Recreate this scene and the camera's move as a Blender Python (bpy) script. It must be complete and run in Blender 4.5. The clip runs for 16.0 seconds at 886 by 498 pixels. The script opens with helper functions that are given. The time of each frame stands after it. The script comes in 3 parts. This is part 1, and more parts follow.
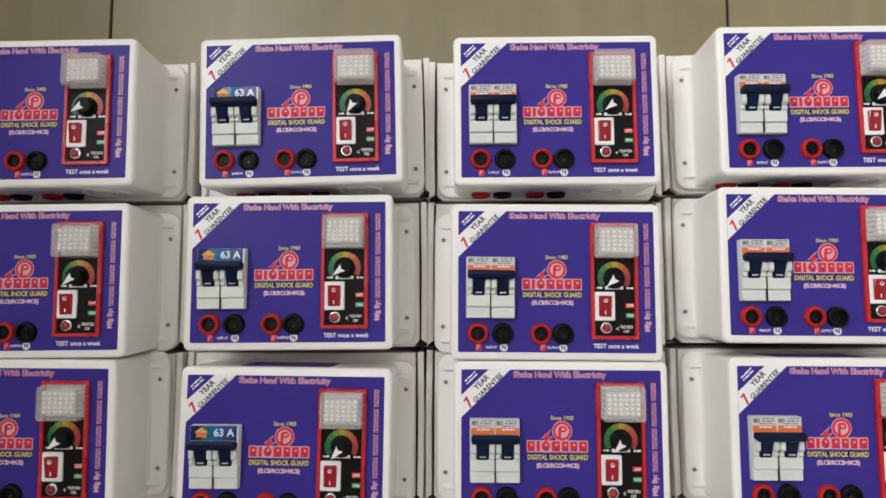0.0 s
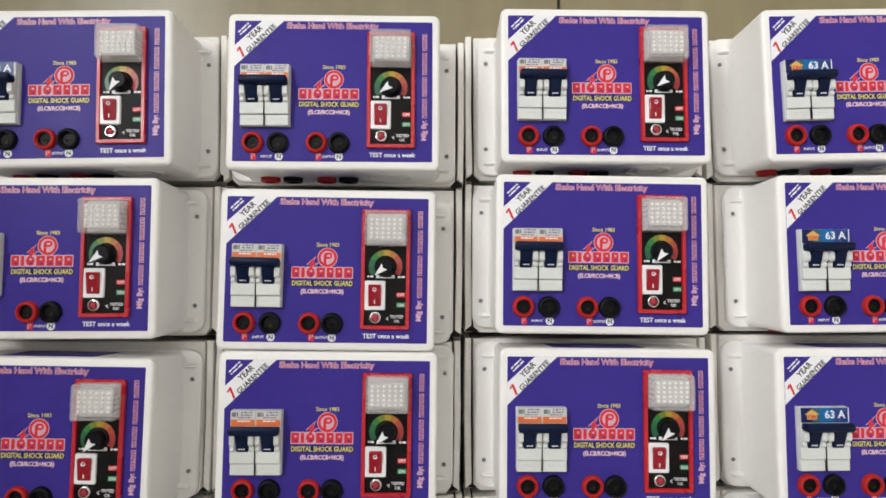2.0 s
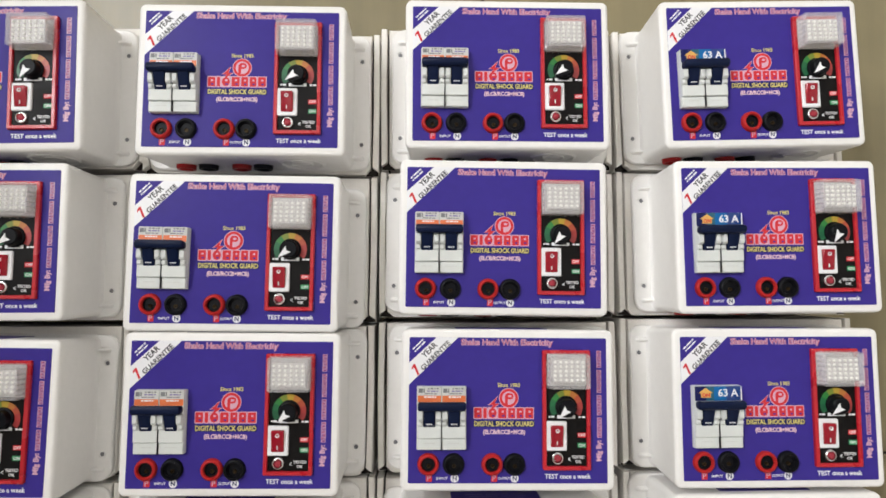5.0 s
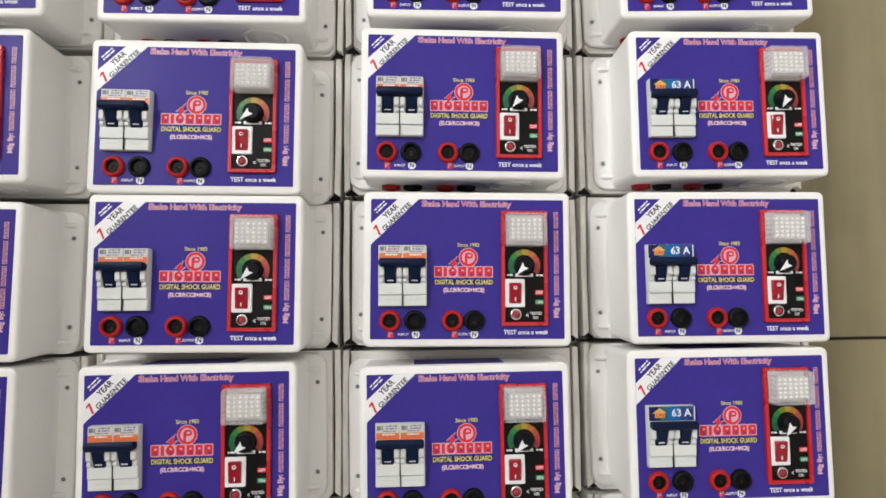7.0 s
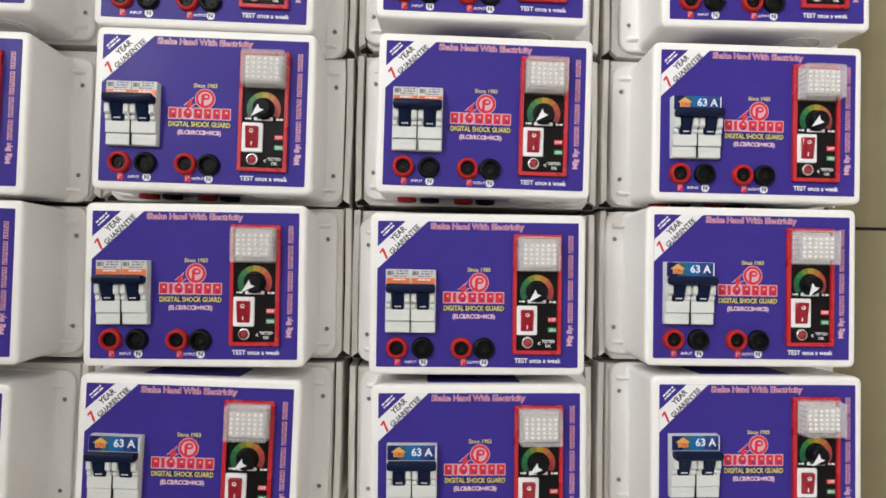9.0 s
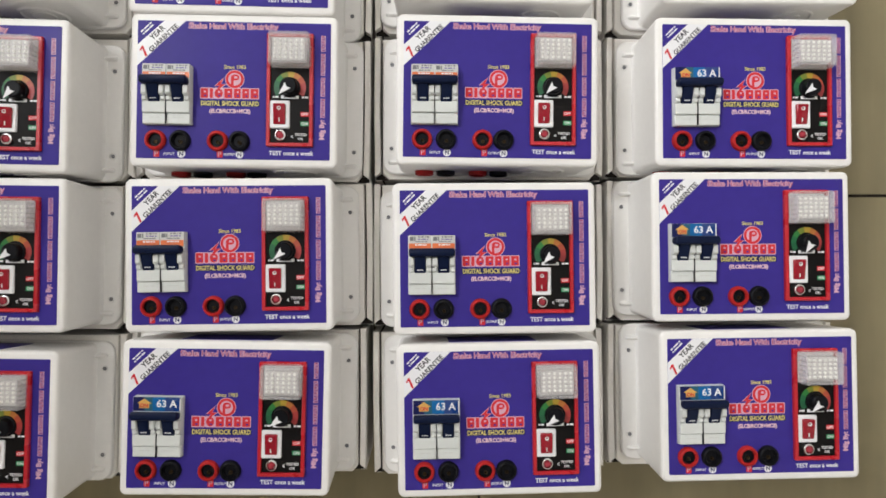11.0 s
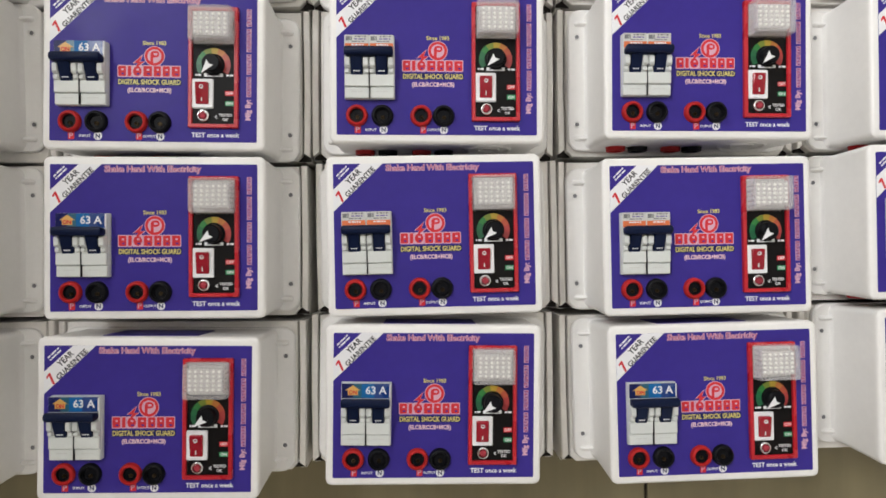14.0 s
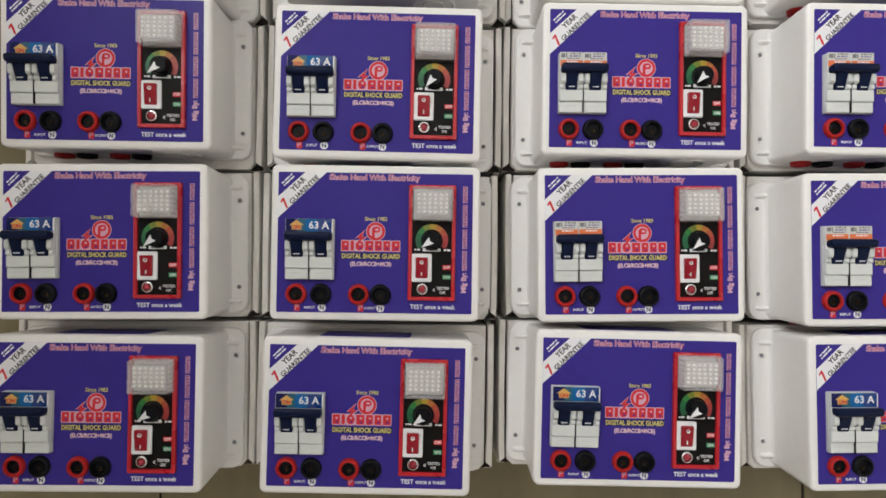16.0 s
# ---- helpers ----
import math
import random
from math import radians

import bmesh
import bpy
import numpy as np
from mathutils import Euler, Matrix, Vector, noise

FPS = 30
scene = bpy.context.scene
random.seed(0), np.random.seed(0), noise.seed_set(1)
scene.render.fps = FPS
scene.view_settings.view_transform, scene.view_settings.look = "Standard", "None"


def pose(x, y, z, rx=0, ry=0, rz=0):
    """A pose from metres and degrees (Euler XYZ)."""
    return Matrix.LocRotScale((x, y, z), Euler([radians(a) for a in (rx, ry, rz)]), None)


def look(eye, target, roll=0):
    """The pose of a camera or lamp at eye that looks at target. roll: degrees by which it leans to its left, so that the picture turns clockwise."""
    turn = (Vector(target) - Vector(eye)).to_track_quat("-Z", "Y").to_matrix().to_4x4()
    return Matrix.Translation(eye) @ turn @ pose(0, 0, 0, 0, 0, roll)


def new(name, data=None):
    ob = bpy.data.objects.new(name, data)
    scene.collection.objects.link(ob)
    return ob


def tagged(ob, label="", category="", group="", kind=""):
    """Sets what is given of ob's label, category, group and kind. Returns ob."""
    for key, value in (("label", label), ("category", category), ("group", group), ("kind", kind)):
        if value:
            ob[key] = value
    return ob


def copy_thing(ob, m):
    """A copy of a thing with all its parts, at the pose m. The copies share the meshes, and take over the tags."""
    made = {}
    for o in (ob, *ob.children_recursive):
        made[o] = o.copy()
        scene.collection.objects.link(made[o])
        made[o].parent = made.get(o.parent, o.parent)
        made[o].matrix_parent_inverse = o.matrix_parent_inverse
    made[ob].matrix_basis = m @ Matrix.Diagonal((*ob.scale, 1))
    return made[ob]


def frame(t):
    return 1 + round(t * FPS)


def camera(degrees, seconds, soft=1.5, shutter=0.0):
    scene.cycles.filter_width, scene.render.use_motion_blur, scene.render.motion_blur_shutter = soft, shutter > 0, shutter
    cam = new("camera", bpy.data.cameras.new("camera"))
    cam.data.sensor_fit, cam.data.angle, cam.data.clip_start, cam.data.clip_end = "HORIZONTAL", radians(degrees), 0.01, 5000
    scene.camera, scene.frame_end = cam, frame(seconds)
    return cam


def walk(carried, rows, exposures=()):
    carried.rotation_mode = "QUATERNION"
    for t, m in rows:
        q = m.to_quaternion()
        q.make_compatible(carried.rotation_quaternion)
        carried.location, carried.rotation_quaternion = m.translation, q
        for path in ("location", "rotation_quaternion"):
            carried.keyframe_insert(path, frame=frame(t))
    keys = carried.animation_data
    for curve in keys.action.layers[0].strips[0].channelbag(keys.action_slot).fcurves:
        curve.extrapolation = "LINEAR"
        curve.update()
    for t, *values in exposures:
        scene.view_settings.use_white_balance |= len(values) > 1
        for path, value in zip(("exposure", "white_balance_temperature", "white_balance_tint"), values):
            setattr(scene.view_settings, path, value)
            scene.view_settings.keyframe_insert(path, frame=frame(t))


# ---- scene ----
cam = camera(75.0, 16.0, soft=1.65)
ROWS = [
    (0.0, 0.1165, 0.0906, 0.5573, 4.90, 0.79, -0.33),
    (0.5, 0.1551, 0.0912, 0.5562, 4.61, 0.06, 0.02),
    (1.0, 0.1926, 0.0857, 0.5526, 4.11, -0.22, -0.20),
    (1.5, 0.2329, 0.0873, 0.5504, 3.65, -0.60, -0.13),
    (2.0, 0.2716, 0.0936, 0.5452, 3.31, -1.06, 0.01),
    (2.5, 0.3095, 0.0903, 0.5448, 3.65, -1.45, 0.42),
    (3.0, 0.3323, 0.0906, 0.5456, 3.70, -2.00, 0.87),
    (3.2, 0.3362, 0.0878, 0.5432, 3.68, -2.08, 1.39),
    (5.3, 0.3404, 0.0659, 0.5567, 4.31, -1.53, -0.18),
    (5.5, 0.3431, 0.0575, 0.5568, 4.31, -1.71, 0.03),
    (6.0, 0.3603, 0.0257, 0.5581, 4.47, -1.99, -0.82),
    (6.5, 0.3592, -0.0075, 0.5620, 4.44, -1.71, -0.92),
    (7.0, 0.3592, -0.0267, 0.5591, 3.79, -2.70, -0.54),
    (7.5, 0.3632, -0.0458, 0.5588, 2.81, -2.57, 0.02),
    (8.0, 0.3567, -0.0672, 0.5509, 2.60, -1.83, -0.03),
    (8.5, 0.3586, -0.0912, 0.5473, 1.69, -1.69, 0.84),
    (9.0, 0.3575, -0.1167, 0.5431, 0.78, -1.70, 1.11),
    (9.2, 0.3606, -0.1335, 0.5397, 1.60, -1.06, 0.36),
    (11.3, 0.3314, -0.1423, 0.5707, 0.53, -1.79, -0.34),
    (11.5, 0.3233, -0.1419, 0.5673, 0.35, -1.65, -0.78),
    (12.0, 0.3137, -0.1375, 0.5641, -0.01, -1.76, -0.88),
    (12.5, 0.2837, -0.1382, 0.5581, 0.16, -1.63, -1.39),
    (13.0, 0.2588, -0.1376, 0.5479, -0.37, -1.78, -1.09),
    (13.5, 0.2268, -0.1423, 0.5467, -0.51, -1.88, -0.63),
    (14.0, 0.1840, -0.1513, 0.5459, 0.10, -2.02, -0.75),
    (14.5, 0.1431, -0.1484, 0.5468, -0.14, -1.87, -1.00),
    (15.0, 0.0998, -0.1493, 0.5494, 0.07, -1.58, -1.42),
    (15.5, 0.0650, -0.1479, 0.5581, 0.26, -1.01, -1.48),
    (16.0, 0.0376, -0.1515, 0.5593, 0.95, -0.71, 0.21),
]
EXPOSURES = [(0.0, -0.20), (1.5, -0.16), (3.0, -0.13), (5.5, -0.06), (7.0, -0.03), (9.0, 0.0), (11.5, -0.06), (12.5, -0.07), (14.5, -0.05), (16.0, -0.13)]
walk(cam, [(t, pose(x, y, z, rx, ry, rz)) for t, x, y, z, rx, ry, rz in ROWS], EXPOSURES)

# ---- light ----
X0, X1, Y0, Y1, TOP = -0.85, 3.20, -2.15, 2.30, 2.80  # the room's inner faces
world = bpy.data.worlds.new("world")
scene.world = world
world.use_nodes = True
sky = world.node_tree.nodes.new("ShaderNodeTexSky")
sky.sky_type, sky.sun_disc = "NISHITA", False
sky.sun_elevation, sky.sun_rotation = radians(40), radians(200)
background = world.node_tree.nodes["Background"]
background.inputs["Strength"].default_value = 0.12
world.node_tree.links.new(sky.outputs["Color"], background.inputs["Color"])


def area_lamp(name, m, width, depth, watts, colour, spread=180):
    data = bpy.data.lights.new(name, "AREA")
    data.shape, data.size, data.size_y, data.energy, data.color = "RECTANGLE", width, depth, watts, colour
    data.spread = radians(spread)
    ob = new(name, data)
    ob.matrix_world = m
    return ob


# daylight through the window in the west wall
area_lamp("window_daylight", look((X0 - 0.06, 1.00, 1.85), (2.0, 1.00, 1.85)), 1.2, 0.85, 82, (0.975, 0.985, 1.0), 150)
# weak warm fill added for the shaded sides, set in an invented doorway
area_lamp("doorway_daylight", look((1.6, -2.20, 1.1), (1.2, 0.0, 0.9)), 0.85, 1.9, 4, (1.0, 0.86, 0.68))

# ---- materials ----
def material(name, colour, rough=0.5, metal=0.0, scale=60.0, vary=0.06, bump=0.0, bump_scale=None, coat=0.0, rough_vary=0.08, per_object=0.0):
    """Procedural surface: colour mottled at two scales, uneven gloss, fine relief."""
    mat = bpy.data.materials.new(name)
    mat.use_nodes = True
    nodes, links = mat.node_tree.nodes, mat.node_tree.links
    shader = nodes["Principled BSDF"]
    shader.inputs["Metallic"].default_value = metal
    shader.inputs["Coat Weight"].default_value = coat
    place = nodes.new("ShaderNodeTexCoord")
    fine, broad = nodes.new("ShaderNodeTexNoise"), nodes.new("ShaderNodeTexNoise")
    fine.inputs["Scale"].default_value, fine.inputs["Detail"].default_value = scale * 8, 4
    broad.inputs["Scale"].default_value, broad.inputs["Detail"].default_value = scale, 3
    for tex in (fine, broad):
        links.new(place.outputs["Object"], tex.inputs["Vector"])
    both = nodes.new("ShaderNodeMath")
    both.operation = "ADD"
    links.new(fine.outputs["Fac"], both.inputs[0])
    links.new(broad.outputs["Fac"], both.inputs[1])
    ramp = nodes.new("ShaderNodeMapRange")
    ramp.inputs["From Min"].default_value, ramp.inputs["From Max"].default_value = 0.6, 1.4
    ramp.inputs["To Min"].default_value, ramp.inputs["To Max"].default_value = 1 - vary, 1 + vary
    links.new(both.outputs[0], ramp.inputs["Value"])
    tint = nodes.new("ShaderNodeVectorMath")
    tint.operation = "SCALE"
    tint.inputs[0].default_value = colour
    out = ramp.outputs["Result"]
    if per_object:
        info = nodes.new("ShaderNodeObjectInfo")
        spread = nodes.new("ShaderNodeMapRange")
        spread.inputs["To Min"].default_value, spread.inputs["To Max"].default_value = 1 - per_object, 1 + per_object
        links.new(info.outputs["Random"], spread.inputs["Value"])
        times = nodes.new("ShaderNodeMath")
        times.operation = "MULTIPLY"
        links.new(out, times.inputs[0])
        links.new(spread.outputs["Result"], times.inputs[1])
        out = times.outputs[0]
    links.new(out, tint.inputs["Scale"])
    links.new(tint.outputs["Vector"], shader.inputs["Base Color"])
    gloss = nodes.new("ShaderNodeMapRange")
    gloss.inputs["From Min"].default_value, gloss.inputs["From Max"].default_value = 0.3, 0.7
    gloss.inputs["To Min"].default_value, gloss.inputs["To Max"].default_value = max(rough - rough_vary, 0.02), min(rough + rough_vary, 1)
    links.new(broad.outputs["Fac"], gloss.inputs["Value"])
    links.new(gloss.outputs["Result"], shader.inputs["Roughness"])
    if bump:
        grain, relief = nodes.new("ShaderNodeTexNoise"), nodes.new("ShaderNodeBump")
        grain.inputs["Scale"].default_value, grain.inputs["Detail"].default_value = bump_scale or scale * 20, 3
        links.new(place.outputs["Object"], grain.inputs["Vector"])
        relief.inputs["Strength"].default_value, relief.inputs["Distance"].default_value = bump, 0.0005
        links.new(grain.outputs["Fac"], relief.inputs["Height"])
        links.new(relief.outputs["Normal"], shader.inputs["Normal"])
    return mat


WHITE_ABS = material("white_abs_plastic", (0.815, 0.798, 0.775), 0.42, scale=25, vary=0.025, bump=0.12, bump_scale=1600, per_object=0.02)
CARDBOARD = material("white_cardboard", (0.81, 0.78, 0.735), 0.75, scale=30, vary=0.05, bump=0.25, bump_scale=900, per_object=0.05)
# near black, stands in for shade inside carton slits and torn corners
CARTON_SHADE = material("carton_hollow_shade", (0.014, 0.010, 0.008), 0.9, scale=80, vary=0.15)
BLUE_VINYL = material("violet_blue_vinyl", (0.044, 0.029, 0.240), 0.38, scale=18, vary=0.05, bump=0.03, bump_scale=400)
PAPER_WHITE = material("white_print", (0.80, 0.80, 0.82), 0.4, scale=60, vary=0.02)
BLACK_PRINT = material("black_print", (0.015, 0.015, 0.018), 0.45, scale=60, vary=0.05)
RED_PRINT = material("red_print", (0.60, 0.035, 0.045), 0.4, scale=60, vary=0.04)
PINK_PRINT = material("pink_print", (0.62, 0.36, 0.46), 0.4, scale=60, vary=0.04)
YELLOW_PRINT = material("yellow_print", (0.66, 0.57, 0.16), 0.4, scale=60, vary=0.04)
ORANGE_PRINT = material("orange_print", (0.72, 0.17, 0.05), 0.4, scale=60, vary=0.04)
GREEN_PRINT = material("green_print", (0.03, 0.25, 0.10), 0.4, scale=60, vary=0.04)
# dark grey for small print, also the painted shade of the fixing holes
GREY_PRINT_SHADE = material("grey_print_and_shade", (0.16, 0.16, 0.17), 0.5, scale=60, vary=0.05)
CYAN_PRINT = material("blue_print", (0.012, 0.13, 0.36), 0.3, scale=60, vary=0.05)
NAVY_PRINT = material("navy_print", (0.014, 0.018, 0.09), 0.3, scale=60, vary=0.05)
LILAC_PRINT = material("lilac_print", (0.16, 0.12, 0.34), 0.5, scale=60, vary=0.05)
STICKER = material("worn_white_sticker", (0.56, 0.56, 0.54), 0.45, scale=120, vary=0.10)
TEAL_PRINT = material("teal_print", (0.010, 0.10, 0.16), 0.3, scale=60, vary=0.05)
ARROW_PRINT = material("arrow_yellow_print", (0.70, 0.40, 0.10), 0.4, scale=60, vary=0.08)
DEEP_BLUE = material("deep_blue_print", (0.010, 0.045, 0.20), 0.3, scale=60, vary=0.05)
LED_BOARD = material("lamp_board_white", (0.50, 0.48, 0.46), 0.5, scale=90, vary=0.03)
PALE_PINK = material("pale_pink_print", (0.74, 0.58, 0.64), 0.4, scale=60, vary=0.04)
ROSE_PRINT = material("rose_print", (0.38, 0.06, 0.14), 0.4, scale=60, vary=0.04)
ROCKER_RED = material("dark_red_rocker", (0.30, 0.006, 0.018), 0.25, scale=40, vary=0.05)
RED_PLASTIC = material("red_plastic", (0.46, 0.014, 0.024), 0.3, scale=40, vary=0.05, bump=0.05, bump_scale=800)
SOCKET_RED = material("red_socket_plastic", (0.40, 0.020, 0.020), 0.38, scale=40, vary=0.08, bump=0.1, bump_scale=900)
BLACK_PLASTIC = material("black_plastic", (0.006, 0.006, 0.008), 0.42, scale=40, vary=0.1, bump=0.08, bump_scale=900)
BLACK_PANEL = material("black_panel_print", (0.007, 0.006, 0.006), 0.45, scale=30, vary=0.08)
NAVY_LEVER = material("navy_lever_plastic", (0.005, 0.010, 0.036), 0.40, scale=40, vary=0.06, bump=0.06)
BREAKER_GREY = material("light_grey_breaker_plastic", (0.62, 0.64, 0.62), 0.45, scale=40, vary=0.03, bump=0.1, bump_scale=1500)
BRASS = material("brass_contact", (0.17, 0.12, 0.065), 0.45, metal=1.0, scale=90, vary=0.15)
CHROME = material("chrome_ring", (0.75, 0.75, 0.76), 0.18, metal=1.0, scale=90, vary=0.05)
LED_WHITE = material("white_led_resin", (0.93, 0.92, 0.86), 0.25, scale=90, vary=0.03)
PLASTER = material("cream_wall_plaster", (0.76, 0.73, 0.68), 0.85, scale=2.5, vary=0.05, bump=0.2, bump_scale=120)
CEILING_PAINT = material("white_ceiling_paint", (0.85, 0.84, 0.82), 0.9, scale=2.5, vary=0.03, bump=0.15, bump_scale=90)
GROUT = material("dark_brown_grout", (0.022, 0.016, 0.010), 0.9, scale=40, vary=0.2)
LAMP_SHELL = material("white_lamp_shell", (0.8, 0.8, 0.8), 0.4, scale=40, vary=0.02)
DIAL_COLOURS = [material("dial_" + n, c, 0.4, scale=60, vary=0.04) for n, c in (
    ("deep_green", (0.008, 0.10, 0.040)), ("dark_green", (0.010, 0.13, 0.045)), ("green", (0.025, 0.20, 0.040)), ("lime", (0.20, 0.26, 0.03)), ("yellow", (0.50, 0.34, 0.03)),
    ("amber", (0.50, 0.17, 0.03)), ("orange", (0.42, 0.07, 0.03)), ("red", (0.36, 0.035, 0.032)), ("dark_red", (0.32, 0.03, 0.03)))]


def tile_material():
    """Glazed floor tile, olive beige with soft streaks along one way."""
    mat = material("olive_beige_floor_tile", (0.235, 0.198, 0.112), 0.32, scale=3.0, vary=0.10, bump=0.04, bump_scale=60, rough_vary=0.06, per_object=0.05)
    nodes, links = mat.node_tree.nodes, mat.node_tree.links
    shader = nodes["Principled BSDF"]
    base = shader.inputs["Base Color"].links[0].from_socket
    place, stretch, streak = nodes.new("ShaderNodeTexCoord"), nodes.new("ShaderNodeMapping"), nodes.new("ShaderNodeTexNoise")
    stretch.inputs["Scale"].default_value = (14, 1.2, 1)
    streak.inputs["Scale"].default_value, streak.inputs["Detail"].default_value = 2.5, 5
    level, tint = nodes.new("ShaderNodeMapRange"), nodes.new("ShaderNodeVectorMath")
    level.inputs["From Min"].default_value, level.inputs["From Max"].default_value = 0.3, 0.7
    level.inputs["To Min"].default_value, level.inputs["To Max"].default_value = 0.88, 1.10
    tint.operation = "SCALE"
    links.new(place.outputs["Object"], stretch.inputs["Vector"])
    links.new(stretch.outputs["Vector"], streak.inputs["Vector"])
    links.new(streak.outputs["Fac"], level.inputs["Value"])
    links.new(base, tint.inputs[0])
    links.new(level.outputs["Result"], tint.inputs["Scale"])
    links.new(tint.outputs["Vector"], shader.inputs["Base Color"])
    return mat


def clear_material(name, colour, rough, weight):
    mat = bpy.data.materials.new(name)
    mat.use_nodes = True
    shader = mat.node_tree.nodes["Principled BSDF"]
    shader.inputs["Base Color"].default_value = (*colour, 1)
    shader.inputs["Roughness"].default_value = rough
    shader.inputs["Transmission Weight"].default_value = weight
    shader.inputs["IOR"].default_value = 1.25
    return mat


TILE = tile_material()
CLEAR = clear_material("milky_clear_polycarbonate", (0.92, 0.88, 0.89), 0.18, 0.0)
CLEAR.node_tree.nodes["Principled BSDF"].inputs["Alpha"].default_value = 0.26
CLEAR_FACE = clear_material("clear_polycarbonate_front", (0.92, 0.90, 0.90), 0.10, 0.0)
CLEAR_FACE.node_tree.nodes["Principled BSDF"].inputs["Alpha"].default_value = 0.14
GLASS = clear_material("window_glass", (1, 1, 1), 0.0, 1.0)
for dull in (BLUE_VINYL, RED_PRINT, NAVY_PRINT, CYAN_PRINT, BLACK_PRINT, BLACK_PLASTIC, BLACK_PANEL, NAVY_LEVER, SOCKET_RED):
    dull.node_tree.nodes["Principled BSDF"].inputs["Specular IOR Level"].default_value = 0.11
RED_LENS = clear_material("red_lens", (0.42, 0.05, 0.07), 0.2, 0.25)


# ---- building helpers ----
def mesh_of(name, bm, mat, smooth=True):
    bmesh.ops.recalc_face_normals(bm, faces=bm.faces[:])
    data = bpy.data.meshes.new(name)
    bm.to_mesh(data)
    bm.free()
    for m in (mat if isinstance(mat, (list, tuple)) else (mat,)):
        data.materials.append(m)
    if smooth:
        data.shade_smooth()
        data.set_sharp_from_angle(angle=radians(35))
    return data


def part(name, bm, mat, parent, label="", at=None, smooth=True):
    ob = new(name, mesh_of(name, bm, mat, smooth))
    ob.parent = parent
    if at is not None:
        ob.matrix_basis = at
    return tagged(ob, label) if label else ob


def ring_points(w, h, r, z, cx=0.0, cy=0.0, seg=5):
    r = min(r, w / 2 - 1e-6, h / 2 - 1e-6)
    out = []
    for sx, sy, start in ((1, 1, 0), (-1, 1, 90), (-1, -1, 180), (1, -1, 270)):
        for k in range(seg + 1):
            a = radians(start + 90 * k / seg)
            out.append((cx + sx * (w / 2 - r) + r * math.cos(a), cy + sy * (h / 2 - r) + r * math.sin(a), z))
    return out


def loft(bm, rings, cap_low=True, cap_high=True, index=0):
    rows = [[bm.verts.new(p) for p in ring] for ring in rings]
    n = len(rows[0])
    for low, high in zip(rows, rows[1:]):
        for k in range(n):
            bm.faces.new((low[k], low[(k + 1) % n], high[(k + 1) % n], high[k])).material_index = index
    if cap_low:
        bm.faces.new(rows[0][::-1]).material_index = index
    if cap_high:
        bm.faces.new(rows[-1]).material_index = index
    return bm


def block(w, h, z0, z1, cx=0.0, cy=0.0, r=0.0006, edge=0.0004, bm=None, seg=2):
    """A rounded rectangular block with eased upper edges."""
    bm = bm or bmesh.new()
    return loft(bm, [ring_points(w, h, r, z0, cx, cy, seg), ring_points(w, h, r, z1 - edge, cx, cy, seg),
                     ring_points(w - 2 * edge, h - 2 * edge, max(r - edge, 0.0001), z1, cx, cy, seg)])


def disc(radius, z0, z1, cx=0.0, cy=0.0, edge=0.0003, bm=None, seg=6):
    return block(2 * radius, 2 * radius, z0, z1, cx, cy, radius, edge, bm, seg)


def tube(outer, inner, z0, z1, cx=0.0, cy=0.0, floor=None, edge=0.0008, bm=None, seg=7):
    """A round collar with a rounded lip and a bore down to floor."""
    bm = bm or bmesh.new()
    floor = z0 if floor is None else floor
    circle = lambda r, z: ring_points(2 * r, 2 * r, r, z, cx, cy, seg)
    return loft(bm, [circle(outer * 1.06, z0), circle(outer, z0 + 0.001), circle(outer, z1 - edge), circle(outer - edge * 0.4, z1 - edge * 0.3),
                     circle(outer - edge, z1), circle(inner + edge * 0.5, z1), circle(inner, z1 - edge), circle(inner * 0.94, floor)])


def plate(points, z0, z1, bm=None):
    """A flat piece from an outline."""
    bm = bm or bmesh.new()
    return loft(bm, [[(x, y, z0) for x, y in points], [(x, y, z1) for x, y in points]])


def lettering(name, text, size, x, y, z, mat, parent, turn=0.0, width=None, bold=0.0, shear=0.0, thick=0.00006, label=""):
    """Printed letters, centred on x, y; width fits them to a length."""
    curve = bpy.data.curves.new(name, "FONT")
    curve.body, curve.size, curve.align_x, curve.align_y = text, size, "CENTER", "CENTER"
    curve.offset, curve.shear, curve.extrude, curve.resolution_u = bold, shear, thick, 2
    ob = bpy.data.objects.new(name, curve)
    scene.collection.objects.link(ob)
    bpy.context.view_layer.update()
    data = bpy.data.meshes.new_from_object(ob.evaluated_get(bpy.context.evaluated_depsgraph_get()))
    bpy.data.objects.remove(ob)
    xs = [v.co.x for v in data.vertices]
    ys = [v.co.y for v in data.vertices]
    fit = (width / (max(xs) - min(xs))) if width else 1.0
    mid, high = (max(xs) + min(xs)) / 2, (max(ys) + min(ys)) / 2
    for v in data.vertices:
        v.co.x, v.co.y = (v.co.x - mid) * fit, v.co.y - high
    data.materials.clear()
    data.materials.append(mat)
    made = new(name, data)
    made.parent = parent
    made.matrix_basis = pose(x, y, z, 0, 0, turn)
    return tagged(made, label) if label else made


def bars(lengths, height, gap, z0, z1, x, y, turn=0.0):
    """Plain bars in a row, standing for writing that cannot be read."""
    bm, total = bmesh.new(), sum(lengths) + gap * (len(lengths) - 1)
    at, c, s = -total / 2, math.cos(radians(turn)), math.sin(radians(turn))
    for n in lengths:
        corners = [(at, -height / 2), (at + n, -height / 2), (at + n, height / 2), (at, height / 2)]
        plate([(x + c * u - s * v, y + s * u + c * v) for u, v in corners], z0, z1, bm)
        at += n + gap
    return bm


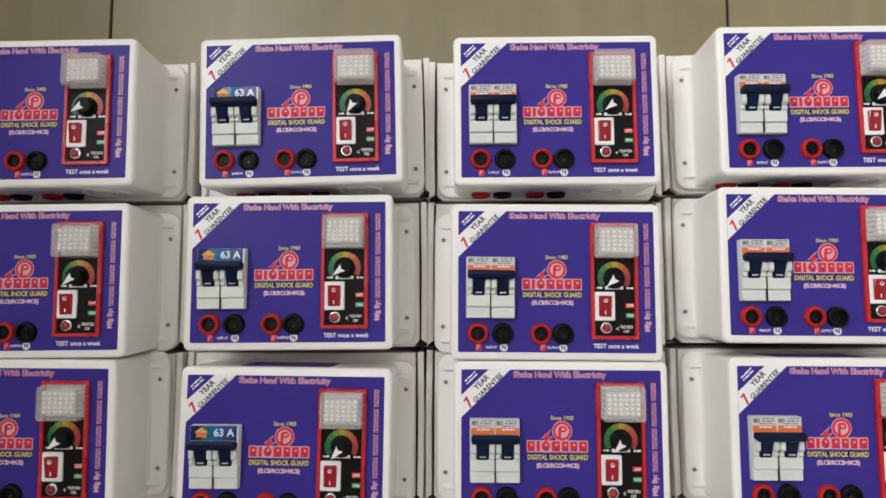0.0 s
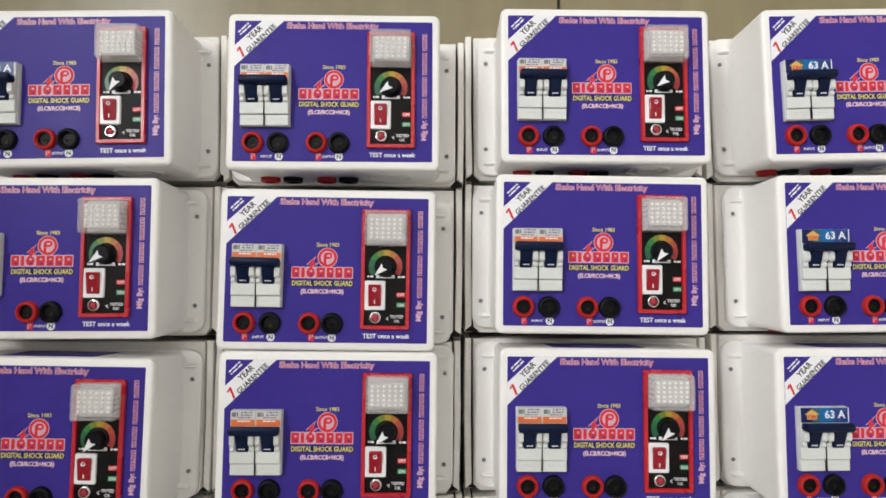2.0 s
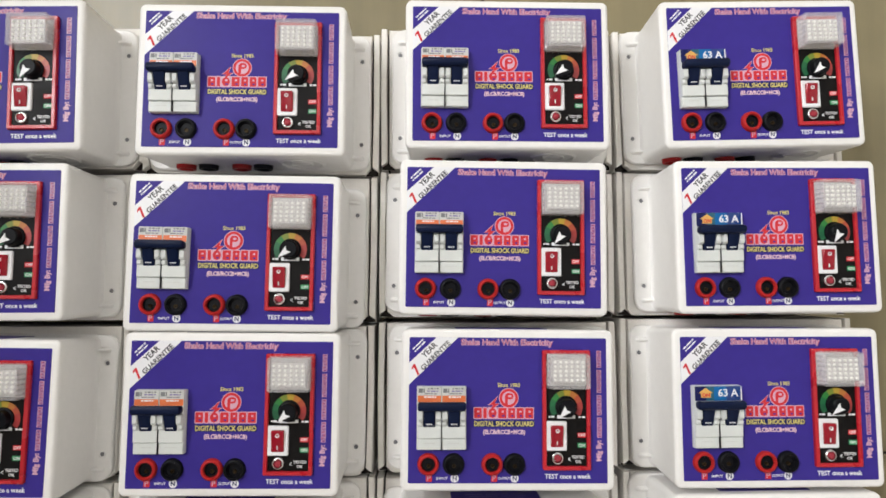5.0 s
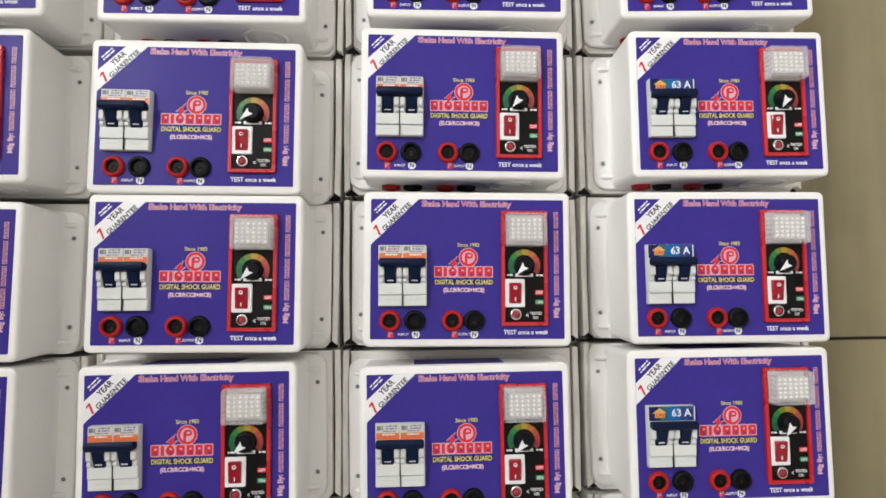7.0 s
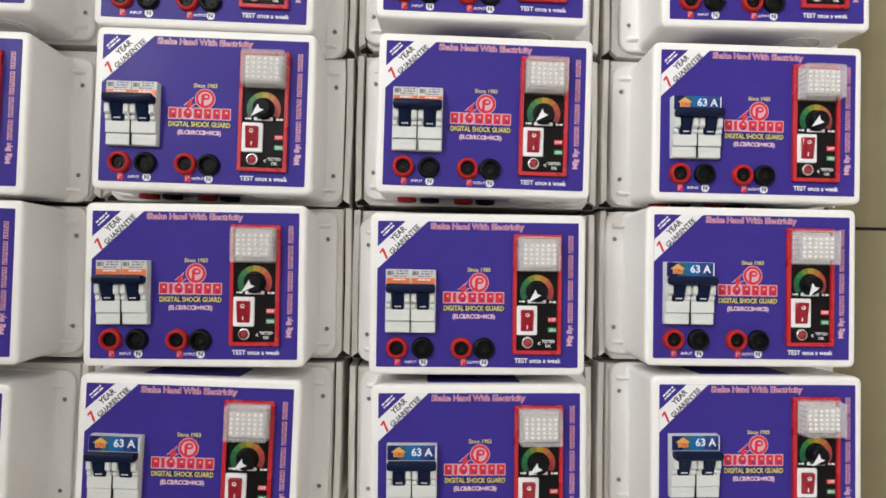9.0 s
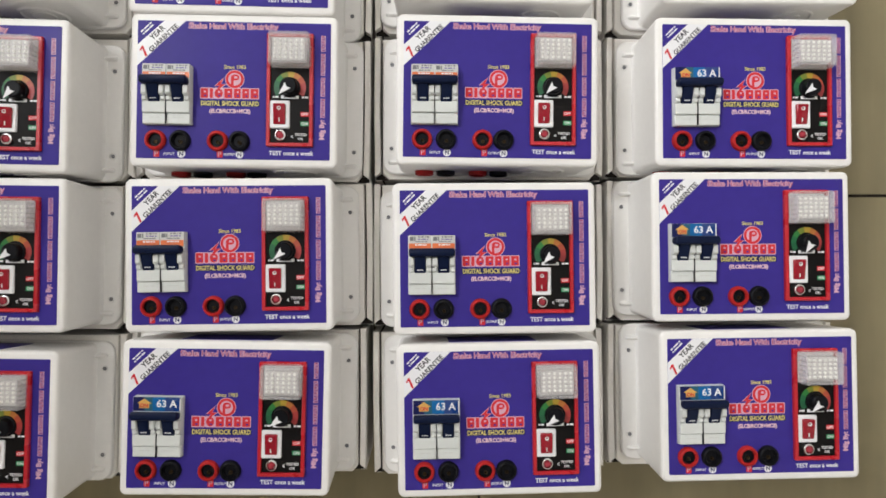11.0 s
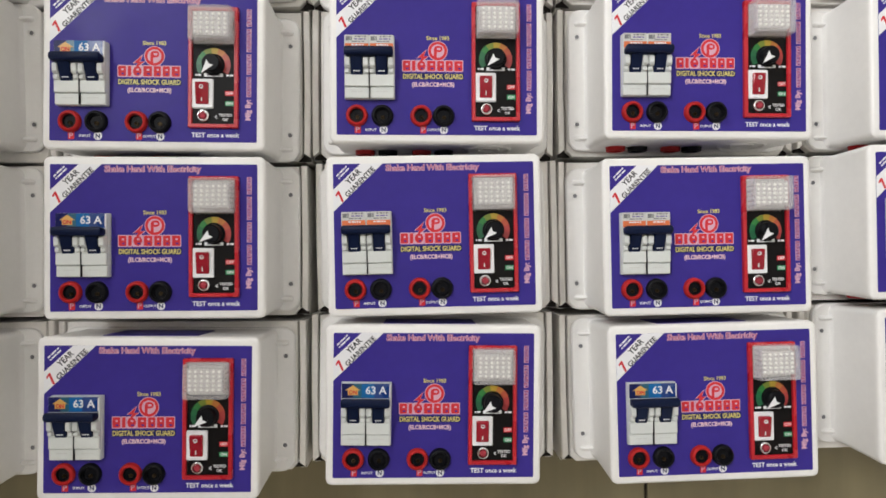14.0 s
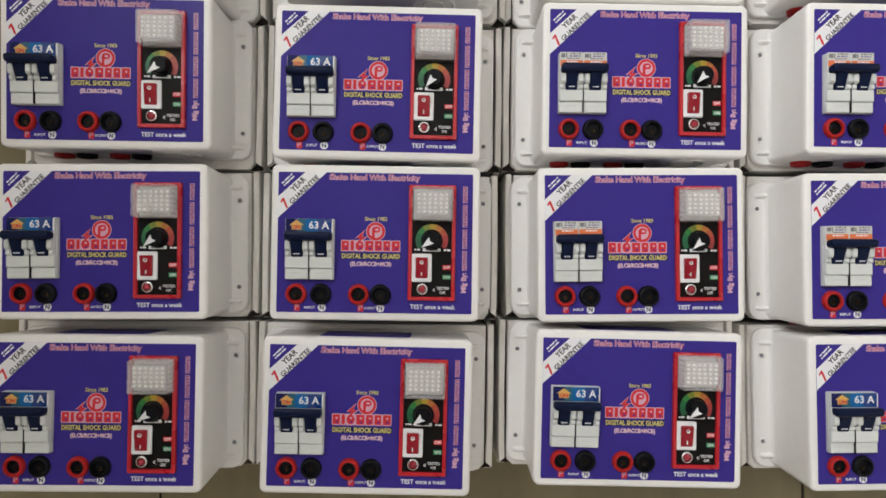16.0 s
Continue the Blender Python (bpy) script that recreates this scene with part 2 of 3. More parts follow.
# ---- the room ----
FLOOR_TILE, JOINT = 0.6200, 0.0030


def slab(name, x0, x1, y0, y1, z0, z1, mat, parent=None, label="", kind="structure"):
    bm = bmesh.new()
    loft(bm, [[(x0, y0, z0), (x1, y0, z0), (x1, y1, z0), (x0, y1, z0)], [(x0, y0, z1), (x1, y0, z1), (x1, y1, z1), (x0, y1, z1)]])
    ob = new(name, mesh_of(name, bm, mat, False))
    ob.parent = parent
    return tagged(ob, label, kind=kind) if label else ob


def wall_with_hole(name, axis, at, thick, span, hole, label):
    """A wall across x (axis 0) or y (axis 1) with one rectangular opening (from, to, sill, head)."""
    bm = bmesh.new()
    a0, a1 = span
    h0, h1, sill, head = hole
    for u0, u1, z0, z1 in ((a0, h0, 0, TOP), (h1, a1, 0, TOP), (h0, h1, 0, sill), (h0, h1, head, TOP)):
        if z1 - z0 < 0.01:
            continue
        if axis == 0:
            c = [(at, u0), (at + thick, u0), (at + thick, u1), (at, u1)]
        else:
            c = [(u0, at), (u1, at), (u1, at + thick), (u0, at + thick)]
        plate(c, z0, z1, bm)
    return tagged(new(name, mesh_of(name, bm, PLASTER, False)), label, "wall", kind="structure")


floor = slab("floor", X0, X1, Y0, Y1, -0.10, -0.0025, GROUT, None, "olive beige glazed tile floor with dark joints")
floor["category"] = "floor"
slab("ceiling", X0 - 0.15, X1 + 0.15, Y0 - 0.15, Y1 + 0.15, TOP, TOP + 0.12, CEILING_PAINT, None, "plain white painted ceiling")["category"] = "ceiling"
wall_with_hole("wall_west", 0, X0 - 0.15, 0.15, (Y0, Y1), (0.35, 1.65, 1.38, 2.32), "cream plastered wall with a window opening")
# out of view; its doorway is made up to hold the fill lamp
wall_with_hole("wall_south", 1, Y0 - 0.15, 0.15, (X0 - 0.15, X1 + 0.15), (1.15, 2.05, 0.0, 2.08), "unseen cream plastered wall with an opening added for the fill lamp")
slab("wall_east", X1, X1 + 0.15, Y0, Y1, 0, TOP, PLASTER, None, "plain cream plastered wall")["category"] = "wall"
slab("wall_north", X0 - 0.15, X1 + 0.15, Y1, Y1 + 0.15, 0, TOP, PLASTER, None, "plain cream plastered wall")["category"] = "wall"


# ---- cartons ----
CW, CD, CH = 0.1990, 0.1232, 0.068


def make_carton():
    """A closed mailer carton: rolled double side walls, a lid panel tucked between them, open slits and torn front corners."""
    root = new("carton")
    wall, slit, cut = 0.0052, 0.0015, 0.0080
    half = CW / 2 - wall - slit
    south, north = -CD / 2 + 0.0006, CD / 2 - 0.0006
    bm = block(2 * half, north - south, 0.0, CH - cut, 0, 0, 0.0008, 0.0002)
    outline = [(half, north), (-half, north), (-half, south + 0.0046), (-half + 0.0052, south), (half - 0.0046, south), (half, south + 0.0052)]
    eased = [(u * 0.994, v * 0.990) for u, v in outline]
    loft(bm, [[(u, v, CH - cut) for u, v in outline], [(u, v, CH - 0.0018) for u, v in outline], [(u, v, CH - 0.0010) for u, v in eased]])
    part("lid_panel", bm, CARDBOARD, root)
    for side in (-1, 1):
        x = side * (CW / 2 - wall / 2)
        bm = bmesh.new()
        bulge = 0.0006 * side
        near, far = (0.0068, 0.0036) if side > 0 else (0.0030, 0.0062)
        low = [(x - wall / 2, -CD / 2), (x + wall / 2, -CD / 2), (x + wall / 2 + bulge, 0.0), (x + wall / 2, CD / 2), (x - wall / 2, CD / 2), (x - wall / 2 + bulge, 0.0)]
        top = [(x - wall / 2, -CD / 2 + near), (x + wall / 2, -CD / 2 + far)] + low[2:]
        inner = [(x + (u - x) * 0.78, v) for u, v in top]
        loft(bm, [[(u, v, 0.0) for u, v in low], [(u, v, CH - cut) for u, v in low]])
        loft(bm, [[(u, v, CH - cut) for u, v in top], [(u, v, CH - 0.0012) for u, v in top], [(u, v, CH - 0.0002) for u, v in inner]])
        part("side_wall", bm, CARDBOARD, root, smooth=False)
        # near-black strip deep in the slit paints its shade
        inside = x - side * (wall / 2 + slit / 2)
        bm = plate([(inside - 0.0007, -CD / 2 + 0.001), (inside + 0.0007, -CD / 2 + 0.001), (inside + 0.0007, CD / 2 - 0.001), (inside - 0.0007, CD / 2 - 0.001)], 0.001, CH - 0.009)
        part("slit_lining", bm, CARTON_SHADE, root, "near-black strip painted as shade in the fold", smooth=False)
        # black plate under the cut corner paints the shade of the hollow
        bm = block(0.0116, 0.0074, CH - cut - 0.0006, CH - cut + 0.0004, side * (CW / 2 - 0.0061), -CD / 2 + 0.0042, 0.0002, 0.0001)
        part("corner_hollow", bm, CARTON_SHADE, root, "near-black plate painted as shade under the torn carton corner", smooth=False)
    return tagged(root, "white cardboard mailer carton, closed, standing on the tiles", "carton", "cartons in rows")


# ---- shock guard units ----
FACE = 0.0565  # front of the enclosure above its base
LAB = 0.0569   # front of the printed sheet



def make_enclosure(root):
    bm = bmesh.new()
    cy = 0.0
    loft(bm, [ring_points(0.1845, 0.1170, 0.010, 0.0, 0, cy), ring_points(0.1845, 0.1170, 0.010, 0.0030, 0, cy), ring_points(0.1825, 0.1150, 0.0095, 0.0040, 0, cy)])
    prof = [(0.1585, 0.1150, 0.0035, 0.0060), (0.1555, 0.1145, 0.0055, 0.0055), (0.1548, 0.1142, 0.0090, 0.0050), (0.1570, 0.1168, 0.0500, 0.0050), (0.1574, 0.1172, 0.0532, 0.0052),
            (0.1566, 0.1164, 0.0553, 0.0048), (0.1548, 0.1146, 0.0562, 0.0042), (0.1525, 0.1120, FACE, 0.0034)]
    loft(bm, [ring_points(w, h, r, z, 0, cy) for w, h, z, r in prof])
    body = part("enclosure", bm, WHITE_ABS, root)
    for sx in (-1, 1):
        for sy in (-1, 1):
            x, y = sx * 0.0850, sy * 0.0362 - 0.0005
            part("screw_hole", tube(0.0026, 0.0019, 0.0036, 0.0043, x, y, 0.0037, 0.0002, seg=4), WHITE_ABS, body)
            # no bore is cut; a dark disc paints the shade of the hole
            part("screw_hole_bore", disc(0.0017, 0.0036, 0.0041, x, y, 0.0001, seg=4), GREY_PRINT_SHADE, body, "dark disc painted as the shade in a fixing hole")
            bm = bmesh.new()
            ry = sy * 0.0475 - 0.001
            loft(bm, [ring_points(0.013, 0.0046, 0.0022, 0.0035, sx * 0.0815, ry, 3), ring_points(0.0115, 0.0030, 0.0014, 0.0058, sx * 0.0805, ry, 3), ring_points(0.009, 0.0012, 0.0005, 0.0068, sx * 0.0795, ry, 3)])
            part("flange_rib", bm, WHITE_ABS, body)
    # outlets and cable knockout on the lower side
    for x, mat, colour in ((-0.0565, SOCKET_RED, "red"), (-0.0385, BLACK_PLASTIC, "black"), (-0.0115, SOCKET_RED, "red"), (0.0060, BLACK_PLASTIC, "black")):
        at = pose(x, cy - 0.0572, 0.0145, 90, 0, 0)
        part("side_socket", tube(0.0076, 0.0050, 0.0, 0.0036, floor=0.0004, edge=0.0006), mat, root, colour + " outlet socket on the lower side", at)
    at = pose(0.0405, cy - 0.0576, 0.0270, 90, 0, 0)
    knock = part("cable_knockout", tube(0.0175, 0.0158, 0.0, 0.0016, floor=0.0004, edge=0.0004, seg=8), WHITE_ABS, root, at=at)
    part("knockout_centre", tube(0.0085, 0.0078, 0.0003, 0.0012, edge=0.0002, seg=6), WHITE_ABS, knock)
    # information sticker on the upper side
    side = part("side_sticker", block(0.0690, 0.0350, -0.0001, 0.0003, 0, 0, 0.0006, 0.0001), BLUE_VINYL, root, "violet information sticker on the upper side", pose(-0.0035, 0.05775, 0.0295, -91.8, 0, 0), smooth=False)
    for k, words in enumerate(((0.014, 0.018, 0.010), (0.022, 0.020), (0.009, 0.016, 0.014), (0.020, 0.012))):
        part("sticker_line", bars(words, 0.0010, 0.0022, 0.0002, 0.00036, 0.002 * (k % 2), 0.0085 - k * 0.0050), LILAC_PRINT, side, smooth=False)
    return body


def make_front_sheet(root):
    bm = bmesh.new()
    cut_w, cut_h = 0.1462, 0.1052
    loft(bm, [ring_points(cut_w, cut_h, 0.0008, FACE - 0.0002, seg=2), ring_points(cut_w, cut_h, 0.0008, LAB, seg=2)])
    sheet = part("front_sheet", bm, BLUE_VINYL, root, "violet blue printed front sheet", smooth=False)
    z = LAB + 0.00008
    x0, y1 = -0.0731, 0.0526
    part("banner", plate([(x0, y1 - 0.0346), (x0, y1 - 0.0186), (x0 + 0.0200, y1), (x0 + 0.0360, y1)], LAB - 0.0001, z), PAPER_WHITE, sheet, "white diagonal guarantee banner", smooth=False)
    lettering("banner_text", "YEAR", 0.0060, -0.0584, 0.0434, z, BLACK_PRINT, sheet, 44.5, 0.0134, 0.00012, label="black letters YEAR")
    lettering("banner_text", "GUARENTEE", 0.0052, -0.0538, 0.0394, z, BLACK_PRINT, sheet, 44.5, 0.0285, 0.00012, label="black letters GUARENTEE")
    figure = [(-0.0007, -0.0042), (0.0009, -0.0042), (0.0009, 0.0042), (-0.0003, 0.0042), (-0.0028, 0.0024), (-0.0028, 0.0010), (-0.0007, 0.0022)]
    ca, sa = math.cos(radians(24)), math.sin(radians(24))
    part("banner_figure", plate([(-0.0680 + ca * u - sa * v, 0.0290 + sa * u + ca * v) for u, v in figure][::-1], LAB, z + 0.00006), RED_PRINT, sheet, "red figure 1", smooth=False)
    part("corner_note", bars((0.0024, 0.0050, 0.0016), 0.0011, 0.0007, LAB, z, -0.0668, 0.0474, 44.5), PAPER_WHITE, sheet, smooth=False)
    part("corner_note", bars((0.0012, 0.0044, 0.0036), 0.0011, 0.0007, LAB, z, -0.0653, 0.0457, 44.5), PAPER_WHITE, sheet, smooth=False)
    lettering("slogan_outline", "Shake Hand With Electricity", 0.0060, -0.0008, 0.0486, z, PINK_PRINT, sheet, 0, 0.0686, 0.00032, label="pink outline of the slogan")
    lettering("slogan", "Shake Hand With Electricity", 0.0060, -0.0008, 0.0486, z + 0.00006, ROSE_PRINT, sheet, 0, 0.0682, -0.00004, label="slogan Shake Hand With Electricity")
    lettering("since_text", "Since 1983", 0.0040, 0.0004, 0.0180, z, YELLOW_PRINT, sheet, 0, 0.0165, 0.00006, label="yellow words Since 1983")
    # maker's mark: ring, bolt and name as plain shapes
    for outer, inner, mat, up in ((0.0073, 0.0, PINK_PRINT, 0), (0.0068, 0.0, RED_PRINT, 1), (0.0049, 0.0, PINK_PRINT, 2)):
        part("mark_ring", disc(outer, LAB, z + up * 0.00007, 0.0004, 0.0086, 0.00002, seg=7), mat, sheet, smooth=False)
    part("mark_core", block(0.0062, 0.0046, LAB, z + 0.00021, 0.0008, 0.0100, 0.0021, 0.00002), RED_PRINT, sheet, smooth=False)
    part("mark_core", block(0.0020, 0.0072, LAB, z + 0.00021, -0.0014, 0.0072, 0.0004, 0.00002), RED_PRINT, sheet, smooth=False)
    part("mark_core", block(0.0026, 0.0016, LAB, z + 0.00028, 0.0012, 0.0100, 0.0006, 0.00002), PINK_PRINT, sheet, smooth=False)
    bolt = [(-0.0082, 0.0092), (-0.0142, 0.0034), (-0.0112, 0.0036), (-0.0138, -0.0012), (-0.0068, 0.0046), (-0.0100, 0.0046)]
    mid = (sum(p[0] for p in bolt) / 6, sum(p[1] for p in bolt) / 6)
    part("mark_bolt", plate([(mid[0] + (x - mid[0]) * 1.25, mid[1] + (y - mid[1]) * 1.15) for x, y in bolt], LAB, z), PINK_PRINT, sheet, smooth=False)
    part("mark_bolt", plate(bolt, LAB, z + 0.00007), RED_PRINT, sheet, smooth=False)
    at = -0.0250
    for n, w in enumerate((0.0054, 0.0024, 0.0060, 0.0060, 0.0050, 0.0050, 0.0058)):
        gap = 0.0013
        part("mark_block_outline", block(w + 0.0012, 0.0086, LAB, z, at + w / 2, -0.0023, 0.0006, 0.00002), PINK_PRINT, sheet, smooth=False)
        part("mark_block", block(w, 0.0073, LAB, z + 0.00007, at + w / 2, -0.0023, 0.0005 if n not in (2,) else 0.003, 0.00002), RED_PRINT, sheet, smooth=False)
        if w > 0.003:
            part("mark_slot", bars((w * 0.30,), 0.0013, 0.0, LAB, z + 0.00012, at + w * 0.55, -0.0012), PINK_PRINT, sheet, smooth=False)
            part("mark_slot", bars((w * 0.34,), 0.0011, 0.0, LAB, z + 0.00012, at + w * 0.60, -0.0042), BLUE_VINYL, sheet, smooth=False)
        at += w + gap
    part("name_shadow", block(0.0450, 0.0046, LAB, z - 0.00003, -0.0030, -0.0100, 0.0008, 0.00001), NAVY_PRINT, sheet, smooth=False)
    lettering("product_name", "DIGITAL SHOCK GUARD", 0.0050, -0.0030, -0.0100, z, YELLOW_PRINT, sheet, 0, 0.0438, 0.00012, label="yellow words DIGITAL SHOCK GUARD")
    lettering("type_outline", "(ELCB/RCCB+MCB)", 0.0042, -0.0030, -0.0163, z, PINK_PRINT, sheet, 0, 0.0310, 0.00020)
    lettering("type_text", "(ELCB/RCCB+MCB)", 0.0042, -0.0030, -0.0163, z + 0.00006, PALE_PINK, sheet, 0, 0.0308, 0.0, label="pale small words (ELCB/RCCB+MCB)")
    lettering("test_note", "TEST once a week", 0.0046, 0.0438, -0.0475, z, PAPER_WHITE, sheet, 0, 0.0338, 0.00010, label="white words TEST once a week")
    lettering("maker_line_start", "Mfg By:", 0.0052, 0.0674, -0.0292, z, PINK_PRINT, sheet, 90, 0.0150, 0.00022)
    at = -0.0200
    for count in (7, 7, 8, 6):
        length = count * 0.00212
        for k in range(count):
            part("maker_letter_edge", bars((0.00175,), 0.0034, 0.0, LAB, z, 0.0674, at + (k + 0.5) * 0.00212, 90), PINK_PRINT, sheet, smooth=False)
            part("maker_letter", bars((0.0011,), 0.0024, 0.0, LAB, z + 0.00006, 0.0674 + 0.0002 * (-1) ** k, at + (k + 0.5) * 0.00212, 90), ROSE_PRINT, sheet, smooth=False)
            part("maker_letter_core", bars((0.0005,), 0.0011 if k % 2 else 0.0018, 0.0, LAB, z + 0.00012, 0.0674 + 0.0005 * (-1) ** (k // 2), at + (k + 0.5) * 0.00212, 90), BLUE_VINYL, sheet, smooth=False)
        at += length + 0.0014
    for px, word, wx, wide, nx in ((-0.0578, "INPUT", -0.0482, 0.0082, -0.0391), (-0.0102, "OUTPUT", -0.0030, 0.0088, 0.0047)):
        part("phase_mark", block(0.0044, 0.0054, LAB, z, px, -0.0488, 0.0006, 0.00002), RED_PRINT, sheet, smooth=False)
        lettering("phase_letter", "P", 0.0056, px, -0.0488, z + 0.00006, PINK_PRINT, sheet, 0, 0.0027, 0.00002, label="pale letter P")
        lettering("terminal_word", word, 0.0026, wx, -0.0490, z, PAPER_WHITE, sheet, 0, wide, 0.00004)
        part("neutral_mark", disc(0.0030, LAB, z, nx, -0.0490, 0.00002, seg=5), PAPER_WHITE, sheet, smooth=False)
        lettering("neutral_letter", "N", 0.0044, nx, -0.0490, z + 0.00006, NAVY_PRINT, sheet, 0, None, 0.0001)
    return sheet


def make_sockets(root):
    for x, mat, colour in ((-0.0584, SOCKET_RED, "red"), (-0.0400, BLACK_PLASTIC, "black"), (-0.0118, SOCKET_RED, "red"), (0.0045, BLACK_PLASTIC, "black")):
        y = -0.0389
        ob = part("terminal_socket", tube(0.0077, 0.0050, LAB - 0.0004, LAB + 0.0034, x, y, LAB - 0.0003, 0.0013), mat, root, colour + " round terminal socket")
        # black sleeve and floor paint the shade of a deeper bore
        part("bore_sleeve", tube(0.00498, 0.0045, LAB - 0.0002, LAB + 0.0018, x, y, LAB - 0.0001, 0.0002, seg=6), BLACK_PLASTIC, ob)
        part("bore_floor", disc(0.0048, LAB - 0.0003, LAB + 0.0003, x, y, seg=5), BLACK_PLASTIC, ob)
        part("contact", tube(0.0014, 0.0010, LAB + 0.0002, LAB + 0.0007, x + 0.0003, y - 0.0012, LAB + 0.0003, 0.0003, seg=4), BRASS, ob, "brass contact")


def make_breaker(root, blue):
    """Two-pole breaker: low grey body, sticker strip running under a tall navy toggle bar, two sloping tongues between ears."""
    cx, cy, z = -0.0487, -0.0051, LAB - 0.0004
    ob = part("circuit_breaker", block(0.0360, 0.0452, z, z + 0.0036, cx, cy, 0.0005, 0.0003), BREAKER_GREY, root, "light grey two-pole circuit breaker")
    for pole in (-1, 1):
        x = cx + pole * 0.0089
        part("upper_cover", block(0.0177, 0.0140, z + 0.0034, z + 0.0062, x, cy + 0.0155, 0.0005, 0.0004), BREAKER_GREY, ob)
        part("terminal_cover", block(0.0176, 0.0080, z + 0.0034, z + 0.0052, x, cy - 0.0184, 0.0005, 0.0005), BREAKER_GREY, ob)
        part("shoulder", block(0.0176, 0.0088, z + 0.0034, z + 0.0064, x, cy - 0.0098, 0.0006, 0.0006), BREAKER_GREY, ob)
        for side in (-1, 1):
            part("cheek", block(0.0042, 0.0140, z + 0.0034, z + 0.0066, x + side * 0.0066, cy + 0.0016, 0.0006, 0.0006), BREAKER_GREY, ob)
            ear, ex = bmesh.new(), x + side * 0.0065
            loft(ear, [ring_points(w, h, 0.0008, z + k, ex, v, 3) for w, h, k, v in ((0.0042, 0.0078, 0.0064, cy + 0.0022), (0.0042, 0.0072, 0.0084, cy + 0.0026), (0.0032, 0.0054, 0.0094, cy + 0.0030))])
            part("ear", ear, BREAKER_GREY, ob)
            part("ear_foot", block(0.0034, 0.0030, z + 0.0060, z + 0.0076, x + side * 0.0069, cy - 0.0034, 0.0007, 0.0005), BREAKER_GREY, ob)
    part("pole_seam", block(0.0005, 0.0300, z, z + 0.0068, cx, cy - 0.0074, 0.0001, 0.0001), BLACK_PRINT, ob, smooth=False)
    part("pole_pin", disc(0.0011, z + 0.0060, z + 0.0086, cx, cy - 0.0008, 0.0002, seg=3), GREY_PRINT_SHADE, ob, "grey pin between the poles")
    bm, y = bmesh.new(), cy + 0.0092
    loft(bm, [ring_points(w, h, r, z + k, cx, y + v, 3) for w, h, r, k, v in (
        (0.0340, 0.0046, 0.0008, 0.0060, 0.0), (0.0344, 0.0058, 0.0014, 0.0090, 0.0002), (0.0348, 0.0064, 0.0018, 0.0120, 0.0004), (0.0342, 0.0052, 0.0018, 0.0132, 0.0005), (0.0328, 0.0030, 0.0012, 0.0137, 0.0005))])
    part("toggle_bar", bm, NAVY_LEVER, ob, "dark navy toggle bar")
    for pole in (-1, 1):
        x = cx + pole * 0.0089
        bm = bmesh.new()
        foot, head, half = cy - 0.0064, cy + 0.0090, 0.0041
        slope = [[(x + s * half * k, v, h) for s, v, h in ((-1, foot + e, z + low), (1, foot + e, z + low), (1, head, z + high), (-1, head, z + high))]
                 for k, e, low, high in ((1.0, 0.0, 0.0034, 0.0034), (1.0, 0.0, 0.0058, 0.0112), (0.90, 0.0005, 0.0064, 0.0118))]
        loft(bm, slope)
        part("tongue_recess", block(0.0098, 0.0150, z + 0.0034, z + 0.0046, x, cy + 0.0016, 0.0003, 0.0001), GREY_PRINT_SHADE, ob, "dark recess round the tongue", smooth=False)
        part("toggle_tongue", bm, NAVY_LEVER, ob, "dark navy toggle tongue", smooth=False)
        tilt = pose(x, foot + 0.0028, z + 0.0074, 20.0, 0, 0)
        part("toggle_print", bars((0.0012, 0.0012, 0.0012), 0.0008, 0.0004, 0.0, 0.0003, 0.0, 0.0), PAPER_WHITE, ob, at=tilt, smooth=False)
        part("lower_print", bars((0.0042, 0.0036), 0.0005, 0.0004, z + 0.0050, z + 0.00528, x, cy - 0.0176), STICKER, ob, smooth=False)
    s0, s1 = z + 0.0060, z + 0.00635
    ys = cy + 0.0172
    if blue:
        part("rating_sticker", block(0.0344, 0.0104, s0, s1, cx - 0.0002, ys, 0.0003, 0.00002), [NAVY_PRINT], ob, "navy and blue rating sticker", smooth=False)
        for w, x, lift, mat in ((0.0212, 0.0063, 0.00007, CYAN_PRINT), (0.0110, 0.0114, 0.00012, DEEP_BLUE), (0.0060, -0.0062, 0.00009, TEAL_PRINT)):
            part("sticker_panel", block(w, 0.0102, s0, s1 + lift, cx + x, ys, 0.0003, 0.00002), mat, ob, smooth=False)
        lettering("rating_text", "63 A", 0.0076, cx + 0.0072, ys + 0.0006, s1 + 0.0002, PAPER_WHITE, ob, 0, 0.0150, 0.00016, label="white rating 63 A")
        a = [(-0.0054, -0.0002), (0.0, 0.0036), (0.0054, -0.0002), (0.0036, -0.0002), (0.0036, -0.0036), (-0.0036, -0.0036), (-0.0036, -0.0002)]
        part("sticker_arrow", plate([(cx - 0.0094 + u, ys + 0.0006 + v) for u, v in a], s0, s1 + 0.00014), ARROW_PRINT, ob, "yellow orange arrow", smooth=False)
        lettering("on_text", "ON", 0.0040, cx - 0.0094, ys - 0.0010, s1 + 0.0003, RED_PRINT, ob, 0, 0.0058, 0.00012, label="red letters ON")
        part("sticker_edge", block(0.0007, 0.0092, s0, s1 + 0.00016, cx + 0.0169, ys + 0.0002, 0.0002, 0.00002), PAPER_WHITE, ob, smooth=False)
    else:
        for pole in (-1, 1):
            x = cx + pole * 0.0089
            part("rating_sticker", block(0.0170, 0.0108, s0, s1, x, ys, 0.0002, 0.00002), STICKER, ob, "white rating sticker with an orange band", smooth=False)
            part("orange_band", block(0.0168, 0.0046, s0, s1 + 0.00007, x, ys - 0.0030, 0.0001, 0.00002), ORANGE_PRINT, ob, smooth=False)
